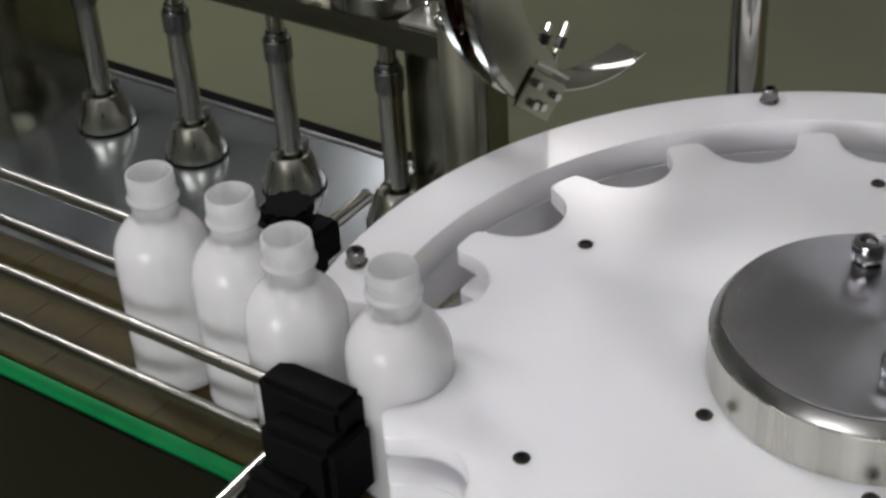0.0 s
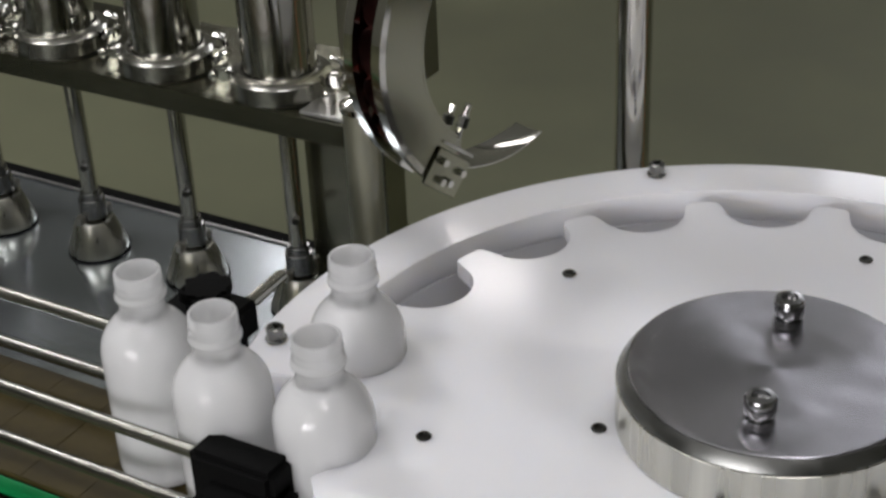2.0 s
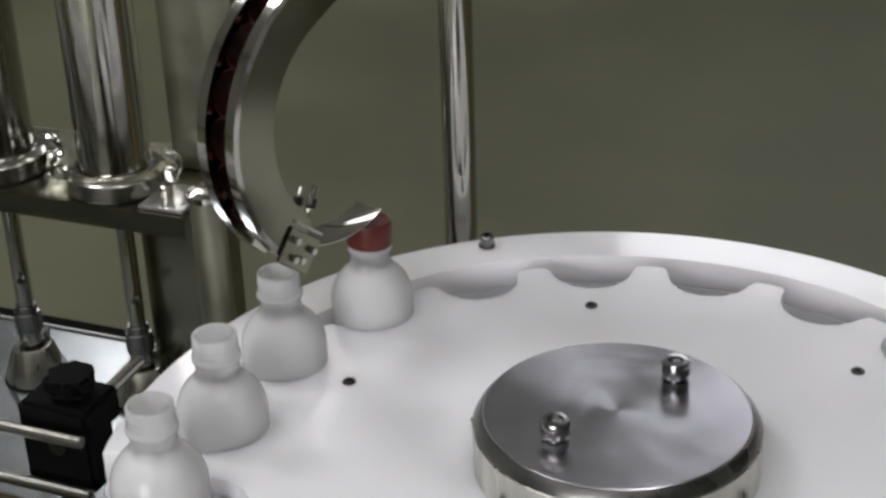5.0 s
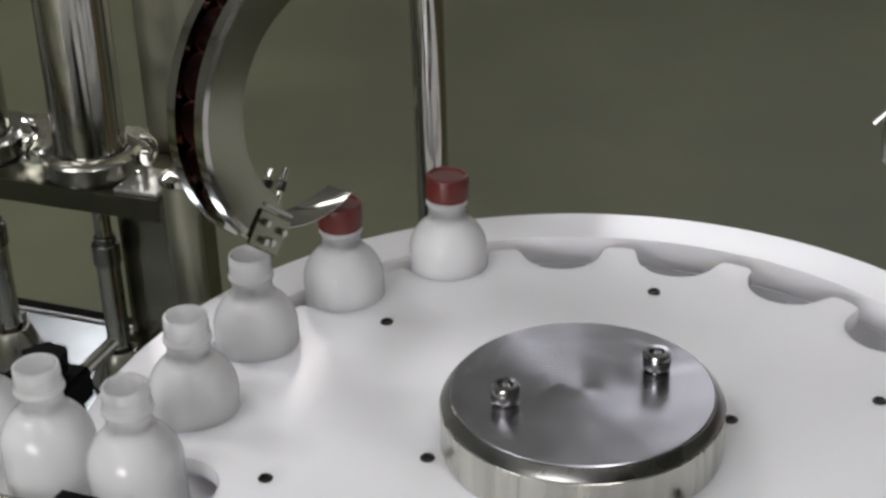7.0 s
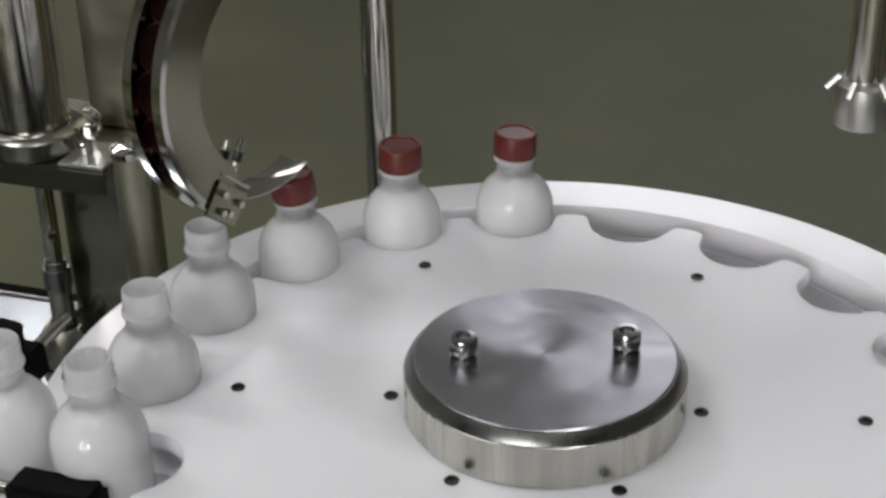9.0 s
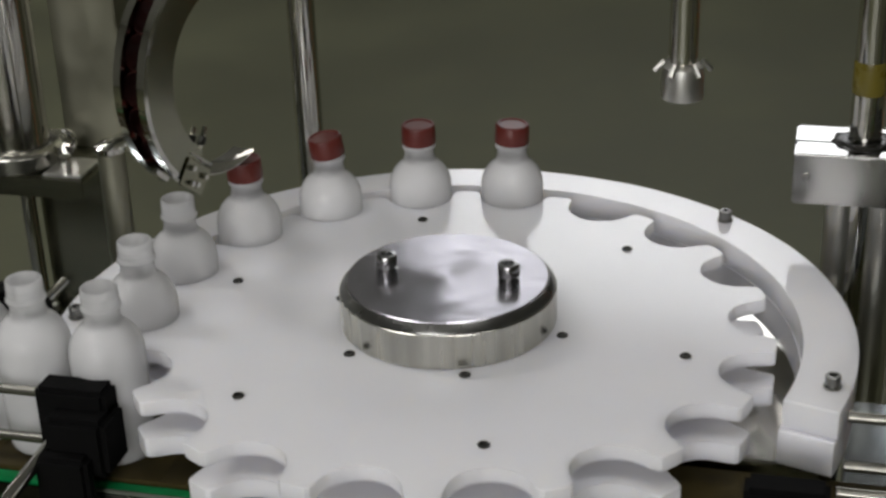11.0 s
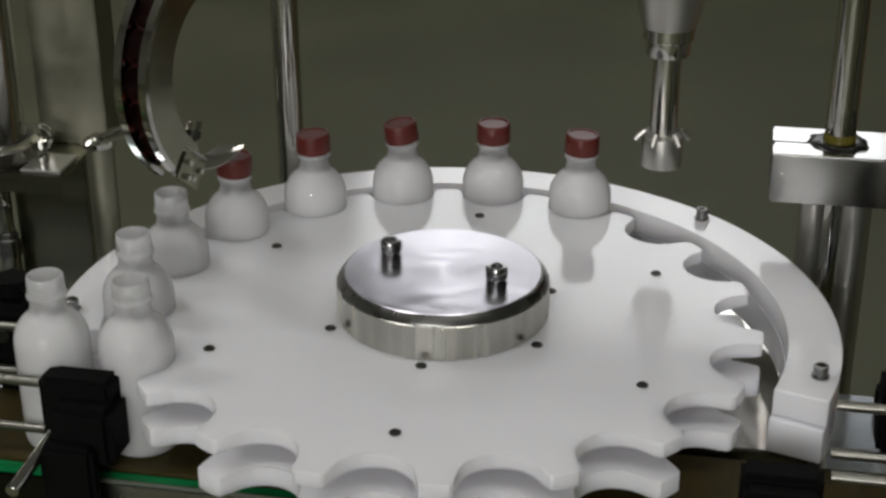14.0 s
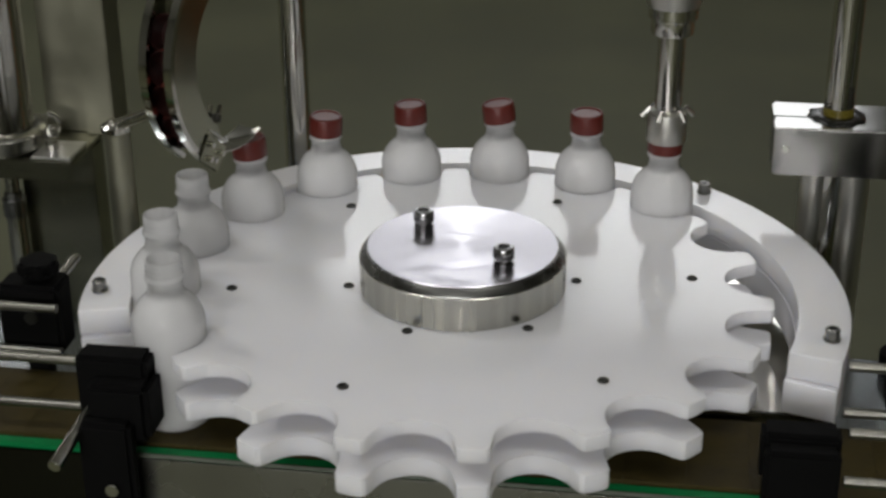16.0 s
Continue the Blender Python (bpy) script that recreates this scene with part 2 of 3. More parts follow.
# ---- hall ----
def hall():
    f = part("floor", slab(-6, -6, FLOOR - 0.1, 6, 6, FLOOR), FLOORMAT)
    tagged(f, "grey-green painted workshop floor, slightly uneven and stained", "floor", kind="structure")
    for nm, box in (("wall_west", (-6.2, -6.2, FLOOR, -6, 6.2, CEIL)), ("wall_east", (6, -6.2, FLOOR, 6.2, 6.2, CEIL))):
        tagged(part(nm, slab(*box), WALLMAT), "plain grey-green painted workshop wall", "wall", kind="structure")
    # north wall with a long window opening
    w = new("wall_north")
    tagged(w, "plain grey-green painted wall with a long window opening", "wall", kind="structure")
    for box in ((-6, 6, FLOOR, 6, 6.2, 1.9), (-6, 6, 3.1, 6, 6.2, CEIL), (-6, 6, 1.9, -1.6, 6.2, 3.1), (1.0, 6, 1.9, 6, 6.2, 3.1)):
        part("wall_section", slab(*box), WALLMAT, w)
    win = new("window_1")
    tagged(win, "long daylit window band in a grey frame", "window", kind="structure")
    for i in range(2):
        x0 = -1.6 + i * 1.3
        part("pane", slab(x0 + 0.04, 6.12, 1.94, x0 + 1.26, 6.13, 3.06), WINDOWGLOW, win)
        part("window_frame", slab(x0 - 0.02, 6.06, 1.9, x0 + 0.04, 6.12, 3.1), ALU, win)
    ws = new("wall_south")
    tagged(ws, "plain grey-green painted wall with a wide window opening", "wall", kind="structure")
    for box in ((-6, -6.2, FLOOR, 6, -6, 0.45), (-6, -6.2, 2.25, 6, -6, CEIL), (-6, -6.2, 0.45, -1.65, -6, 2.25), (2.05, -6.2, 0.45, 6, -6, 2.25)):
        part("wall_section", slab(*box), WALLMAT, ws)
    w2 = new("window_2")
    tagged(w2, "wide daylit window in a grey frame", "window", kind="structure")
    for i in range(3):
        x0 = -1.65 + i * 1.2333
        part("pane", slab(x0 + 0.04, -6.13, 0.49, x0 + 1.193, -6.12, 2.21), WINDOWGLOW, w2)
        part("window_frame", slab(x0 - 0.02, -6.12, 0.45, x0 + 0.04, -6.06, 2.25), ALU, w2)
    c = part("ceiling", slab(-6.2, -6.2, CEIL, 6.2, 6.2, CEIL + 0.1), CEILMAT)
    tagged(c, "plain light workshop ceiling", "ceiling", kind="structure")


hall()


def ceiling_fitting(x, y):
    t = thing("ceiling_light", "white ceiling light out of view, with a glowing diffuser", "ceiling light", "hall lights", at=pose(x, y, CEIL))
    part("housing", slab(-0.8, -0.27, -0.05, 0.8, 0.27, -0.002, 0.005), WALLMAT, t)
    part("diffuser", slab(-0.76, -0.24, -0.056, 0.76, 0.24, -0.051), LAMPGLOW, t)


for lx, ly, _ in HALL_LIGHTS:
    ceiling_fitting(lx, ly)

# ---- star wheel ----
PITCH_R, POCKET_R, TIP_R, STEP = 0.2010, 0.0245, 0.2058, 20.0
POCKET0 = 9.7          # a pocket centre lies at 9.7 + 20 j degrees at every rest


def star_outline():
    out = []
    for j in range(18):
        a = POCKET0 + 20 * j
        cx, cy = polar(PITCH_R, a)
        for k in range(15):
            g = a - 98 - k * (164 / 14)
            out.append((cx + POCKET_R * math.cos(radians(g)), cy + POCKET_R * math.sin(radians(g))))
        for d in (7.35, 7.9, 9.0, 10.0, 11.0, 12.1, 12.65):
            out.append(polar(TIP_R - (0.0018 if abs(d - 10) > 2.5 else 0), a + d))
    return out


def star_wheel():
    w = thing("star_wheel", "white plastic star wheel of two spaced plates, steel hub", "star wheel")
    o = star_outline()
    part("upper_plate", prism(o, -0.0095, 0.0, 0.0005), WHITE, w, "white plastic star plate", 30)
    part("core_disc", rod((0, 0, -0.0248), (0, 0, -0.0097), 0.122, 64, 0.0004), WHITE, w)
    part("lower_plate", prism([(x * 0.9985, y * 0.9985) for x, y in o], -0.0379, -0.0250, 0.0006), WHITE, w, "white plastic star plate", 30)
    part("shaft", rod((0, 0, -0.061), (0, 0, -0.0001), 0.045, 40), BRUSHED, w)
    hub = part("hub", lathe([(0, 0.0002), (0.0685, 0.0002), (0.0690, 0.0008), (0.0690, 0.0226), (0.0685, 0.0231), (0, 0.0231)], 96), HUBSTEEL, w, "bright turned steel hub drum, reflected streaks put in its colour")
    lid = part("hub_lid", lathe([(0, 0.0233), (0.0640, 0.0233), (0.0640, 0.0288), (0.0634, 0.0294), (0.012, 0.0295), (0, 0.0295)], 96), LID, w, "turned steel lid with radial sheen")
    # the rim mirrors dark surroundings; that darkness is put into its colour
    part("lid_rim", lathe([(0.0642, 0.0233), (0.0684, 0.0233), (0.0680, 0.0246), (0.0646, 0.0286), (0.0642, 0.0286), (0.0642, 0.0233)], 96), RIM, hub, "steel rim of the drum, dark reflection put in its colour")
    for k in range(2):
        x, y = polar(0.0396, HUB0 + 180 * k)
        part("hub_bolt", lathe([(0, 0.0297), (0.0068, 0.0297), (0.0068, 0.0312), (0.0052, 0.0314), (0.0052, 0.0328), (0.0066, 0.0332), (0.0070, 0.0340), (0.0070, 0.0400), (0.0062, 0.0414), (0.0040, 0.0416), (0.0036, 0.0396), (0, 0.0396)], 24, Matrix.Translation((x, y, 0))), BOLT, lid, "dull steel socket bolt with washer")
    for r, a0 in ((0.155, SCREW0), (0.0766, SCREW0)):
        for k in range(6):
            x, y = polar(r, a0 + 60 * k)
            part("screw", lathe([(0, 0.0002), (0.0035, 0.0002), (0.0037, 0.0007), (0.0031, 0.0014), (0.0020, 0.0015), (0.0017, 0.0005), (0, 0.0005)], 14, Matrix.Translation((x, y, 0))), DARK, w)
    return w


def lid_material():
    m = LIDSTEEL
    nt = m.node_tree
    b = nt.nodes["Principled BSDF"]
    b.inputs["Anisotropic"].default_value = 0.75
    tg = nt.nodes.new("ShaderNodeTangent")
    tg.direction_type, tg.axis = "RADIAL", "Z"
    nt.links.new(tg.outputs[0], b.inputs["Tangent"])
    tc = nt.nodes.new("ShaderNodeTexCoord")
    wave = nt.nodes.new("ShaderNodeTexNoise")
    wave.inputs["Scale"].default_value, wave.inputs["Detail"].default_value, wave.inputs["Distortion"].default_value = 24, 1.6, 0.6
    nt.links.new(tc.outputs["Object"], wave.inputs[0])
    bp = nt.nodes.new("ShaderNodeBump")
    bp.inputs["Strength"].default_value, bp.inputs["Distance"].default_value = 0.45, 0.0016
    nt.links.new(wave.outputs[0], bp.inputs["Height"])
    nt.links.new(bp.outputs[0], b.inputs["Normal"])
    return m


LID = lid_material()
# dark steel of the ring bolts; on the lid rim it paints a dark reflection
RIM = material("dark_bolt_and_rim_reflection", (0.22, 0.22, 0.21), 0.30, 1.0, 0.12, 60)
SCREW0, HUB0 = 50.72, 119.99
wheel = star_wheel()


# ---- guide ring round the wheel ----
def arc_outline(r0, r1, a0, a1, n):
    return [polar(r1, a0 + (a1 - a0) * i / n) for i in range(n + 1)] + [polar(r0, a1 - (a1 - a0) * i / n) for i in range(n + 1)]


def guide_ring():
    g = thing("guide_ring", "white plastic curved bottle guide around the star wheel", "guide rail")
    part("upper_guide", prism(arc_outline(0.2215, 0.2545, -16.5, 196.5, 110), -0.0195, -0.0015, 0.0007), WHITE, g)
    part("lower_guide", prism(arc_outline(0.2208, 0.2540, -17.4, 197.4, 110), -0.0425, -0.0200, 0.0005), WHITE, g)
    for a in (-170.2, 124.6, 48.8, -10.3):
        x, y = polar(0.2435, a)
        part("ring_bolt", lathe([(0, -0.001), (0.0054, -0.001), (0.0056, 0.0002), (0.0044, 0.0004), (0.0046, 0.0062), (0.0038, 0.0070), (0.0024, 0.0070), (0.0022, 0.0045), (0, 0.0045)], 16, Matrix.Translation((x, y, 0))), RIM, g, "dark steel socket bolt")
        part("standoff", rod((x, y, -0.0622), (x, y, -0.0427), 0.007, 16), STEEL, g)


guide_ring()


def sliding_plate():
    p = part("base_plate", prism([polar(0.249, -8 + 196 * i / 80) for i in range(81)], -0.074, -0.0622, 0.001), STEEL)
    tagged(p, "round polished steel base plate under the star wheel", "machine plate")
    b = part("machine_cabinet", slab(-0.20, -0.028, FLOOR, 0.20, 0.16, -0.0745, 0.004), SHEET)
    tagged(b, "brushed steel machine cabinet under the wheel", "machine cabinet")


sliding_plate()


# ---- conveyor ----
def conveyor():
    c = thing("conveyor", "flat slat-chain conveyor with green edge strips and steel side panels", "conveyor")
    part("bed", slab(-1.6, -0.1308, -0.075, 1.3, -0.0495, -0.0645, 0.001), SHEET, c)
    sl = slab(-0.01902, -0.1300, -0.0640, 0.01902, -0.0515, BELT, 0.0003)
    first = part("slat", sl, BELTMAT, c)
    for i in range(74):
        x = -1.58 + i * 0.0381
        if i == 0:
            first.location.x = x
            continue
        o = new("slat", first.data)
        o.parent = c
        o.location.x = x
    for y0, y1 in ((-0.1395, -0.1312),):
        part("green_strip", slab(-1.6, y0, -0.076, 1.3, y1, -0.0622, 0.0008), GREEN, c, "green plastic wear strip")
    part("edge_trim", slab(-0.2130, -0.1412, -0.0645, 1.3, -0.1398, -0.0618, 0.0003), PALE, c, "pale plastic edge trim")
    part("front_panel", slab(-0.2130, -0.1420, -0.20, 1.3, -0.1399, -0.0650, 0.0005), PANEL, c, "brushed steel side panel")
    # infeed part of the side panel, with its dark reflection painted in
    part("infeed_panel", slab(-1.6, -0.1420, -0.20, -0.2145, -0.1399, -0.0650, 0.0005), REFLECTPANEL, c, "steel side panel at the infeed, dark reflection put in its colour")
    part("back_panel", slab(-1.6, -0.050, -0.20, 1.3, -0.046, -0.0725, 0.001), SHEET, c)
    for x in (-1.2, 1.0):
        part("leg", slab(x - 0.025, -0.13, FLOOR, x + 0.025, -0.07, -0.2, 0.003), SHEET, c)


PANEL = material("polished_panel", (0.36, 0.36, 0.33), 0.26, 1.0, 0.12, 12, 0.05, 40)
# near-black copy of the panel steel, standing in for a dark reflection
REFLECTPANEL = material("panel_dark_reflection", (0.04, 0.04, 0.033), 0.15, 1.0, 0.12, 12)
PALE = material("pale_plastic", (0.13, 0.15, 0.12), 0.4, 0.0, 0.08, 40)
conveyor()


def guide_rail(name_y, z, x0, x1):
    r = part("guide_rail", rod((x0, name_y, z), (x1, name_y, z), 0.0033, 16), RAILSTEEL)
    tagged(r, "round polished steel guide rail along the conveyor", "guide rail", "conveyor guide rails")


for z in RAILZ:
    guide_rail(YF, z, -1.5, -0.195)
    guide_rail(YB, z, -1.5, -0.262)
    guide_rail(YF - 0.009, z - 0.006, 0.2435, 1.2)
    guide_rail(YB, z - 0.003, 0.2490, 1.2)


def rail_bracket(x, y, side, top, label, rod_in, rod_out, straight=False):
    """A black clamp block that holds the two rails, on a post beside the conveyor."""
    b = thing("rail_bracket", label, "rail bracket", "black rail brackets", at=pose(x, y, 0))
    s = side
    blk = slab(-0.023, -0.010, -0.052, 0.023, 0.010, top, 0.003)
    part("clamp_block", blk, BLACK, b, "black plastic clamp block")
    if straight:
        part("cheek", slab(-0.0215, 0.009 * s, -0.150, 0.0220, 0.024 * s, top - 0.004, 0.003), BLACK, b)
        part("stem", slab(-0.0195, -0.012, -0.150, 0.0195, 0.008, -0.054, 0.003), BLACK, b)
    else:
        part("cheek", slab(-0.013, -0.008 * s, -0.048, 0.027, 0.024 * s, top - 0.012, 0.004), BLACK, b)
        part("stem", slab(-0.016, 0.022 * s, -0.135, 0.018, 0.034 * s, -0.030, 0.003), BLACK, b)
    part("cross_rod", rod(rod_in, rod_out, 0.0042, 16), STEEL, b, "bright steel cross rod")
    part("bolt_head", rod((0.004, s * 0.0338, -0.075), (0.004, s * 0.0375, -0.075), 0.0045, 12), STEEL, b)
    return b


rail_bracket(-0.199, -0.128, -1, 0.003, "black plastic rail bracket with a steel cross rod", (-0.012, 0.0, -0.030), (-0.019, -0.064, -0.042))
rail_bracket(0.2185, -0.124, -1, -0.018, "black plastic rail bracket beside the wheel outlet", (0.002, -0.006, -0.056), (0.003, -0.062, -0.064), True)


def knob_bracket(x, y, top):
    b = thing("knob_bracket", "black plastic rail bracket with a star knob", "rail bracket", "black rail brackets", at=pose(x, y, 0))
    part("clamp_block", slab(-0.022, -0.010, -0.046, 0.022, 0.014, top, 0.003), BLACK, b)
    part("stem", rod((0.004, 0.006, top - 0.01), (0.004, 0.006, top + 0.004), 0.006, 16), BLACK, b)
    lobes = [(0.004 + (0.0125 + 0.0022 * math.cos(radians(5 * g))) * math.cos(radians(g)), 0.006 + (0.0125 + 0.0022 * math.cos(radians(5 * g))) * math.sin(radians(g))) for g in range(0, 360, 9)]
    knob = prism(lobes, top + 0.0035, top + 0.0135, 0.0022)
    part("star_knob", knob, BLACK, b, "black plastic star knob")
    part("cross_rod", rod((0.005, 0.026, -0.011), (0.005, 0.067, -0.010), 0.0038, 14), STEEL, b, "bright steel cross rod")
    part("rod_clamp", slab(-0.003, 0.012, -0.024, 0.013, 0.034, -0.004, 0.002), BLACK, b, "black plastic rod clamp")
    part("side_screw", rod((0.002, -0.0105, -0.018), (0.002, -0.0125, -0.018), 0.005, 12), DARK, b)
    part("foot_post", slab(-0.008, -0.004, -0.078, 0.008, 0.006, -0.042, 0.001), BLACK, b)


def outfeed_plate():
    p = part("outfeed_plate", slab(0.2505, -0.0445, -0.074, 1.2, 0.062, -0.0705, 0.0008), TABLE)
    tagged(p, "bluish film-covered steel plate beside the outfeed conveyor", "machine plate")
    b = part("outfeed_cabinet", slab(0.30, -0.044, FLOOR, 1.15, -0.005, -0.0745, 0.002), SHEET)
    tagged(b, "brushed steel outfeed cabinet standing on the floor", "cabinet")
    o = part("orange_post", slab(0.391, 0.400, FLOOR, 0.419, 0.428, 0.20, 0.003), ORANGE)
    tagged(o, "square orange-painted steel post on the floor", "post")


outfeed_plate()
knob_bracket(-0.287, -0.044, 0.004)
knob_bracket(0.298, -0.044, 0.004)


# ---- piston filler beside the wheel ----
RODX, RODY, TABZ, DECKZ = (-0.419, -0.516, -0.613, -0.710), 0.222, -0.181, -0.008


def filler_table():
    t = thing("filler_table", "steel filler table top covered with bluish film", "machine table")
    part("table_top", slab(-1.5, -0.030, TABZ - 0.004, -0.315, 0.290, TABZ, 0.0008), TABLE, t, "bluish film-covered steel sheet")
    part("back_lip", slab(-1.5, 0.2885, TABZ + 0.0003, -0.315, 0.2915, TABZ + 0.0018, 0.0004), ALU, t, "bright folded edge of the sheet")
    part("back_trim", slab(-1.5, 0.2925, TABZ - 0.014, -0.315, 0.313, TABZ - 0.004, 0.002), BLACK, t, "dark rubber edge strip")
    part("cabinet", slab(-1.48, -0.020, FLOOR, -0.33, 0.286, TABZ - 0.0045, 0.004), SHEET, t, "brushed steel cabinet")


filler_table()


def filler_deck():
    d = thing("filler_deck", "steel cylinder deck carried on a flat upright and a round post", "machine deck")
    part("deck_plate", slab(-1.45, 0.1925, DECKZ - 0.004, -0.350, 0.300, DECKZ, 0.0006), SHEET, d)
    part("front_flange", slab(-1.45, 0.1900, DECKZ - 0.0165, -0.350, 0.1920, DECKZ, 0.0005), SHEET, d)
    part("corner_plate", slab(-0.386, 0.1935, DECKZ + 0.0004, -0.352, 0.232, DECKZ + 0.003, 0.0005), ALU, d)
    part("corner_bolt", rod((-0.374, 0.212, DECKZ + 0.003), (-0.374, 0.212, DECKZ + 0.012), 0.005, 14), STEEL, d)
    part("upright", slab(-0.416, 0.236, TABZ, -0.350, 0.262, DECKZ - 0.0045, 0.001), SHEET, d)
    part("upright", slab(-0.822, 0.166, TABZ, -0.757, 0.268, DECKZ - 0.0045, 0.001), SHEET, d)
    part("upper_upright", slab(-0.398, 0.262, DECKZ + 0.0005, -0.362, 0.286, 0.42, 0.001), OLIVE, d)
    part("upper_side", slab(-0.361, 0.256, DECKZ + 0.0005, -0.336, 0.292, 0.42, 0.001), OLIVE, d)


def chute_post():
    d = thing("chute_post", "round steel post with a chrome cap that carries the cap chute", "post")
    part("round_post", rod((-0.2693, 0.0915, FLOOR), (-0.2693, 0.0915, 0.062), 0.0100, 24), OLIVE, d)
    part("post_cap", lathe([(0, 0.062), (0.0112, 0.062), (0.0116, 0.066), (0.006, 0.070), (0, 0.071)], 20, Matrix.Translation((-0.2693, 0.0915, 0))), STEEL, d, "chrome post cap")
    part("hanger_arm", rod((-0.2693, 0.0915, 0.066), chute_point(200, -0.004, -0.0134), 0.0045, 12), STEEL, d)
    part("brace", slab(-0.006, -0.003, 0, 0.006, 0.003, 0.22, 0.001, look((-0.2350, 0.113, -0.042), (-0.180, 0.135, -0.25)) @ pose(0, 0, -0.22)), DARK, d, "slanting flat steel brace")


filler_deck()


def bell_foot():
    f = thing("rod_bushing", "turned steel bell-shaped bushing on the filler table", "bushing", "filler rod bushings", at=pose(RODX[0], RODY, TABZ))
    # the bell's satin reflections come from the streaks in its colour
    part("bell", lathe([(0.0080, 0), (0.0200, 0), (0.0205, 0.002), (0.0200, 0.006), (0.0135, 0.0235), (0.0125, 0.0250), (0.0108, 0.0250), (0.0100, 0.020), (0.0080, 0.018), (0.0080, 0)], 40), HUBSTEEL, f)
    part("base_seal", lathe([(0.0080, 0.0002), (0.0212, 0.0002), (0.0212, 0.0014), (0.0080, 0.0014), (0.0080, 0.0002)], 40), BLACK, f, "black rubber seal")
    for a in (80, 260):
        x, y = polar(0.0115, a)
        part("lug", slab(x - 0.0025, y - 0.003, 0.024, x + 0.0025, y + 0.003, 0.030, 0.0006), BRUSHED, f)
    return f


first_foot = bell_foot()
first_foot.scale = (1.15, 1.15, 1.15)
for x in RODX[1:]:
    copy_thing(first_foot, pose(x, RODY, TABZ))


def filler_cylinder():
    c = thing("filler_cylinder", "polished steel filling cylinder held by a pipe clamp", "cylinder", "filling cylinders", at=pose(RODX[0], RODY, DECKZ))
    part("barrel", lathe([(0.0235, 0.012), (0.0235, 0.40), (0.0215, 0.40), (0.0215, 0.012), (0.0235, 0.012)], 64), STEEL, c, "mirror-polished steel barrel")
    part("flange", lathe([(0.0090, 0.0002), (0.0270, 0.0002), (0.0270, 0.010), (0.0238, 0.0125), (0.0090, 0.0125), (0.0090, 0.0002)], 48), BRUSHED, c)
    ring = [(0.0274, 0.0015), (0.0312, 0.0015), (0.0322, 0.0025), (0.0322, 0.0128), (0.0310, 0.0142), (0.0268, 0.0166), (0.0244, 0.0168), (0.0240, 0.0152), (0.0274, 0.0128), (0.0274, 0.0015)]
    clamp = part("pipe_clamp", lathe(ring, 56), CLAMP, c, "polished steel pipe clamp ring")
    for s in (-1, 1):
        part("clamp_ear", slab(s * 0.0315, -0.005, 0.004, s * 0.041, 0.005, 0.015, 0.0022, pose(0, 0, 0, 0, 0, 18)), STEEL, clamp)
        loop = [Matrix.Rotation(radians(18), 3, "Z") @ Vector((s * 0.034 + s * 0.008 * math.sin(u), 0.0, 0.018 + 0.009 * math.cos(u) - 0.003)) for u in [k * 0.35 for k in range(0, 10)]]
        part("clamp_lever", pipe(loop, 0.0022, 10), STEEL, clamp)
    part("wing_nut", slab(-0.046, -0.008, 0.006, -0.0412, 0.008, 0.013, 0.002, pose(0, 0, 0, 0, 0, 18)), STEEL, clamp, "steel wing nut")
    return c


first_cyl = filler_cylinder()
first_cyl.scale = (1.07, 1.07, 1.07)
for x in RODX[1:]:
    copy_thing(first_cyl, pose(x, RODY, DECKZ))


def piston_rod():
    """Thin rod above, coupling, thicker rod below; its origin is at the coupling."""
    p = thing("piston_rod", "bright steel piston rod with a screwed coupling", "piston rod", "filler piston rods")
    upper = part("upper_rod", rod((0, 0, 0.0042), (0, 0, 0.190), 0.0050, 24, 0.0004), STEEL, p)
    part("coupling", lathe([(0, -0.0135), (0.0078, -0.0135), (0.0082, -0.0129), (0.0082, -0.001), (0.0078, -0.0004), (0.0064, -0.0003), (0.0064, 0.0034), (0.0060, 0.004), (0, 0.004)], 28), BOLT, p, "darker steel coupling nut", 20)
    part("lower_rod", rod((0, 0, -0.190), (0, 0, -0.0137), 0.0070, 24, 0.0004), STEEL, p)
    part("pin", rod((0.006, -0.0085, 0.024), (0.004, -0.004, 0.024), 0.0022, 10), DARK, upper)
    return p


pistons = [piston_rod()]
pistons[0].scale = (1.25, 1.25, 1.25)
for x in RODX[1:]:
    pistons.append(copy_thing(pistons[0], pose(x, RODY, 0)))

# ---- post behind the wheel ----
def tall_post(x, y, r, label):
    p = thing("support_post", label, "post")
    part("tube", rod((x, y, FLOOR), (x, y, 1.1), r, 32), STEEL, p)
    part("base_flange", lathe([(0, FLOOR), (0.05, FLOOR), (0.05, FLOOR + 0.01), (0.024, FLOOR + 0.016), (0, FLOOR + 0.016)], 32, Matrix.Translation((x, y, 0))), BRUSHED, p)


tall_post(-0.1722, 0.2429, 0.0108, "round polished steel post behind the star wheel")

# ---- cap chute ----
CH_H = Vector((math.cos(radians(70)), math.sin(radians(70)), 0))
CH_N = Vector((math.sin(radians(70)), -math.cos(radians(70)), 0))
CH_R, CH_END, CH_TOP = 0.0850, 231.0, 118.0
CH_C = Vector((-0.1715, 0.0752, 0.1366))


